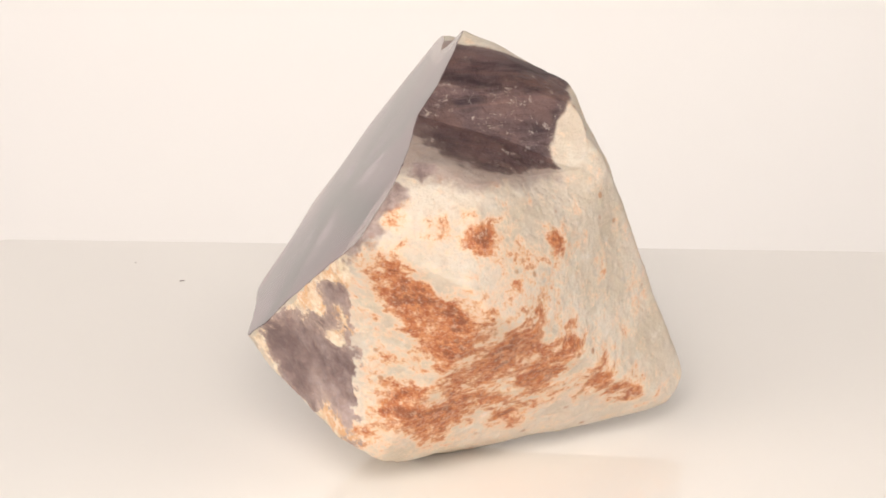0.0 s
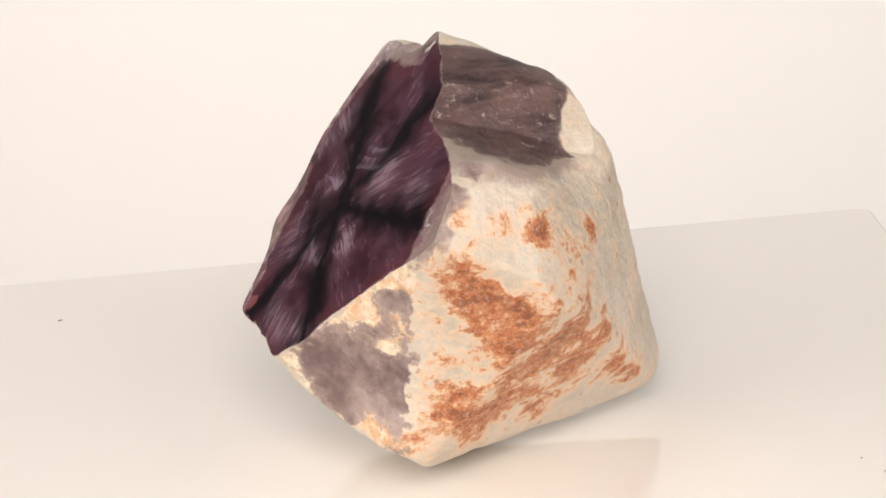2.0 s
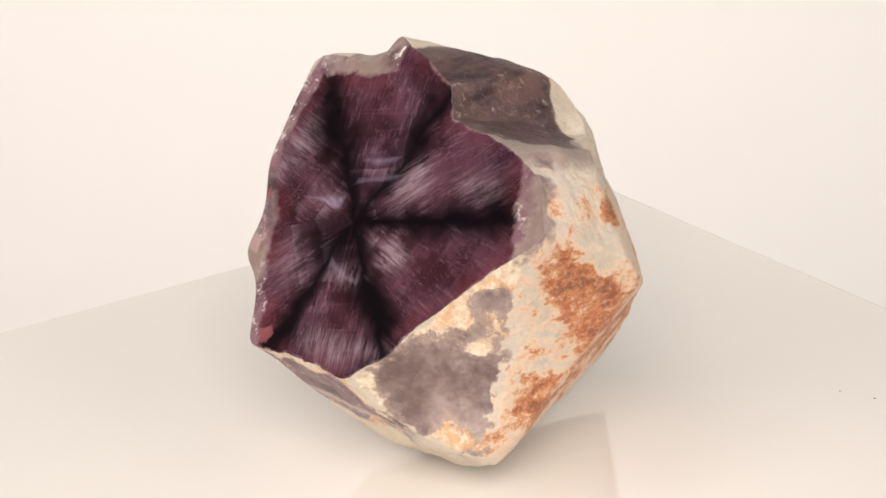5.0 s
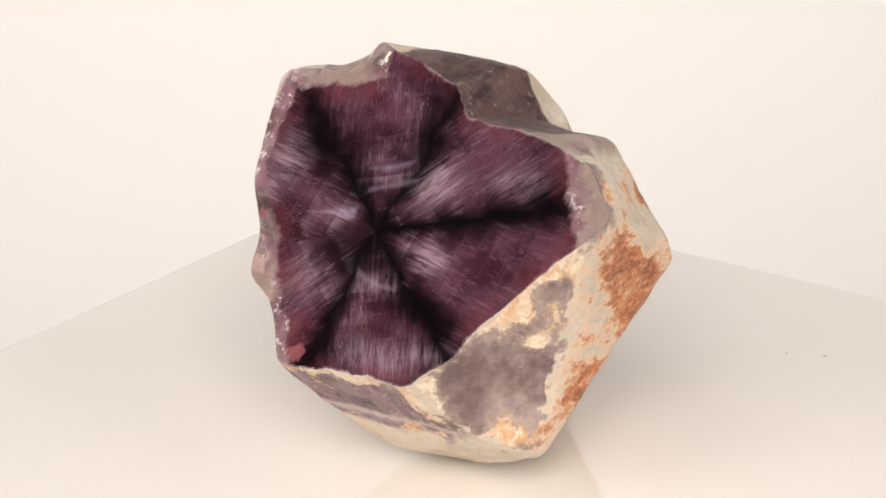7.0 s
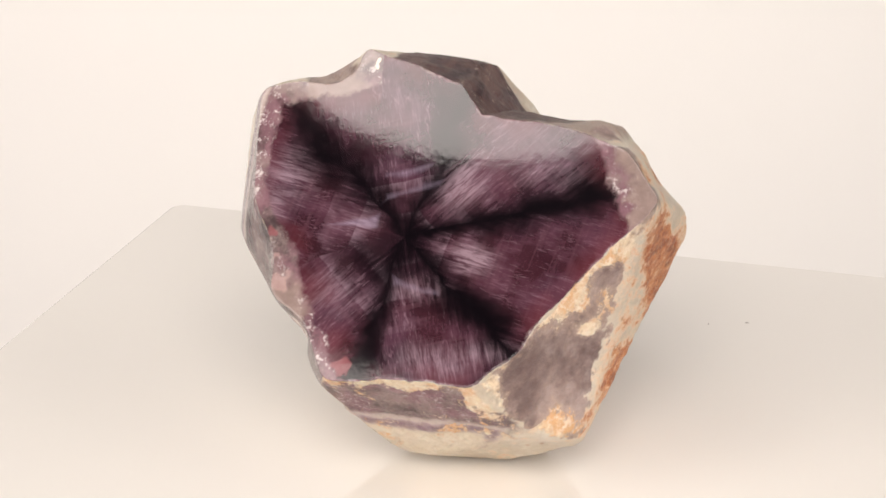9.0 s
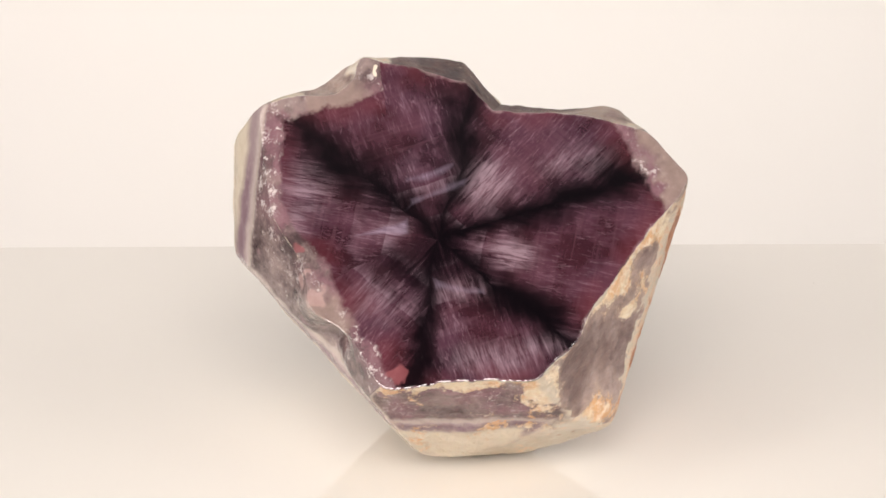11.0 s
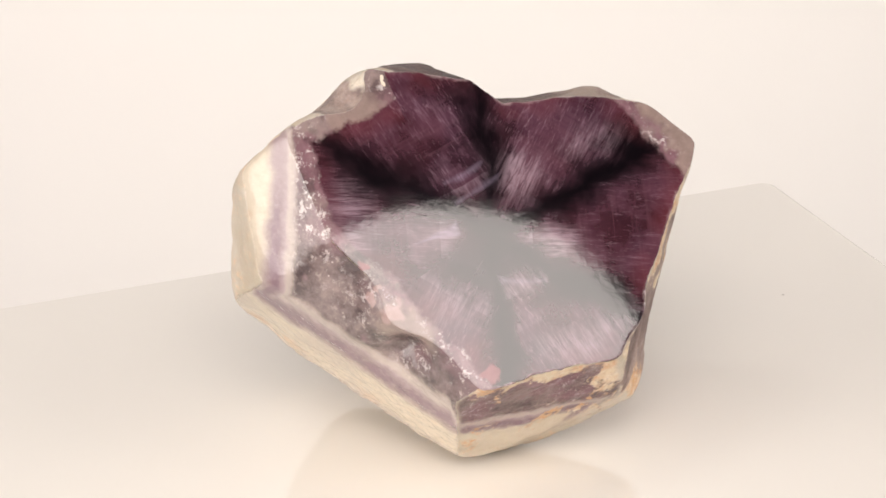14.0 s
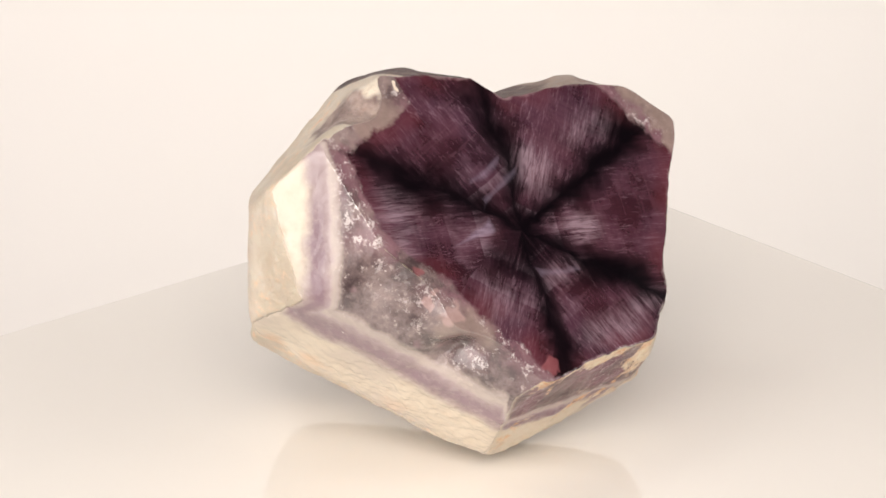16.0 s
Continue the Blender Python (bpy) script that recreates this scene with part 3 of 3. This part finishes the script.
def stone():
    material = stone_material()
    bm = bmesh.new()
    bmesh.ops.create_icosphere(bm, subdivisions=9, radius=1)
    ball = bpy.data.meshes.new("ball")
    bm.to_mesh(ball)
    bm.free()
    ways, tris = np.empty(len(ball.vertices) * 3), np.empty(len(ball.polygons) * 3, dtype=np.int32)
    ball.vertices.foreach_get("co", ways)
    ball.loops.foreach_get("vertex_index", tris)
    ways, tris = ways.reshape(-1, 3), tris.reshape(-1, 3)
    bpy.data.meshes.remove(ball)
    ways /= np.linalg.norm(ways, axis=1)[:, None]
    p, masks = stone_shape(ways)
    masks = stone_masks(p, masks)
    on_face = masks["face"][tris].mean(axis=1) > 0
    on_band = (masks["banded"][tris].mean(axis=1) > 0) & ~on_face
    top = bpy.data.objects.new("amethyst_crystal", None)
    scene.collection.objects.link(top)
    tagged(top, "cut amethyst crystal with a dark six-armed star and rusty white crust", "mineral specimen")
    for name, chosen, label in (("polished_face", on_face, "polished purple face with a dark six-armed star"),
                                     ("banded_bevel", on_band, "smoky grey bevel with a purple growth band"),
                                     ("crust", ~(on_face | on_band), "rough cream quartz crust with orange stains")):
        used, flat = np.unique(tris[chosen], return_inverse=True)
        me = bpy.data.meshes.new(name)
        flat = flat.ravel()
        me.vertices.add(len(used))
        me.vertices.foreach_set("co", (p[used] / 1000).ravel())
        me.loops.add(len(flat))
        me.loops.foreach_set("vertex_index", flat.astype(np.int32))
        me.polygons.add(len(flat) // 3)
        me.polygons.foreach_set("loop_start", np.arange(0, len(flat), 3, dtype=np.int32))
        me.update()
        me.polygons.foreach_set("use_smooth", np.ones(len(me.polygons), dtype=bool))
        for key, values in masks.items():
            me.attributes.new(key, "FLOAT", "POINT").data.foreach_set("value", values[used].astype(np.float32))
        me.materials.append(material)
        ob = new(name, me)
        ob.parent = top
        tagged(ob, label)
    return top


studio()
backdrop(paper_material())
table()
spinning_plate = turntable()
crystal = stone()


def motions():
    for thing in (spinning_plate, crystal):
        walk(thing, [(t, pose(0, 0, 0, 0, 0, TURN * t)) for t in range(17)])


motions()
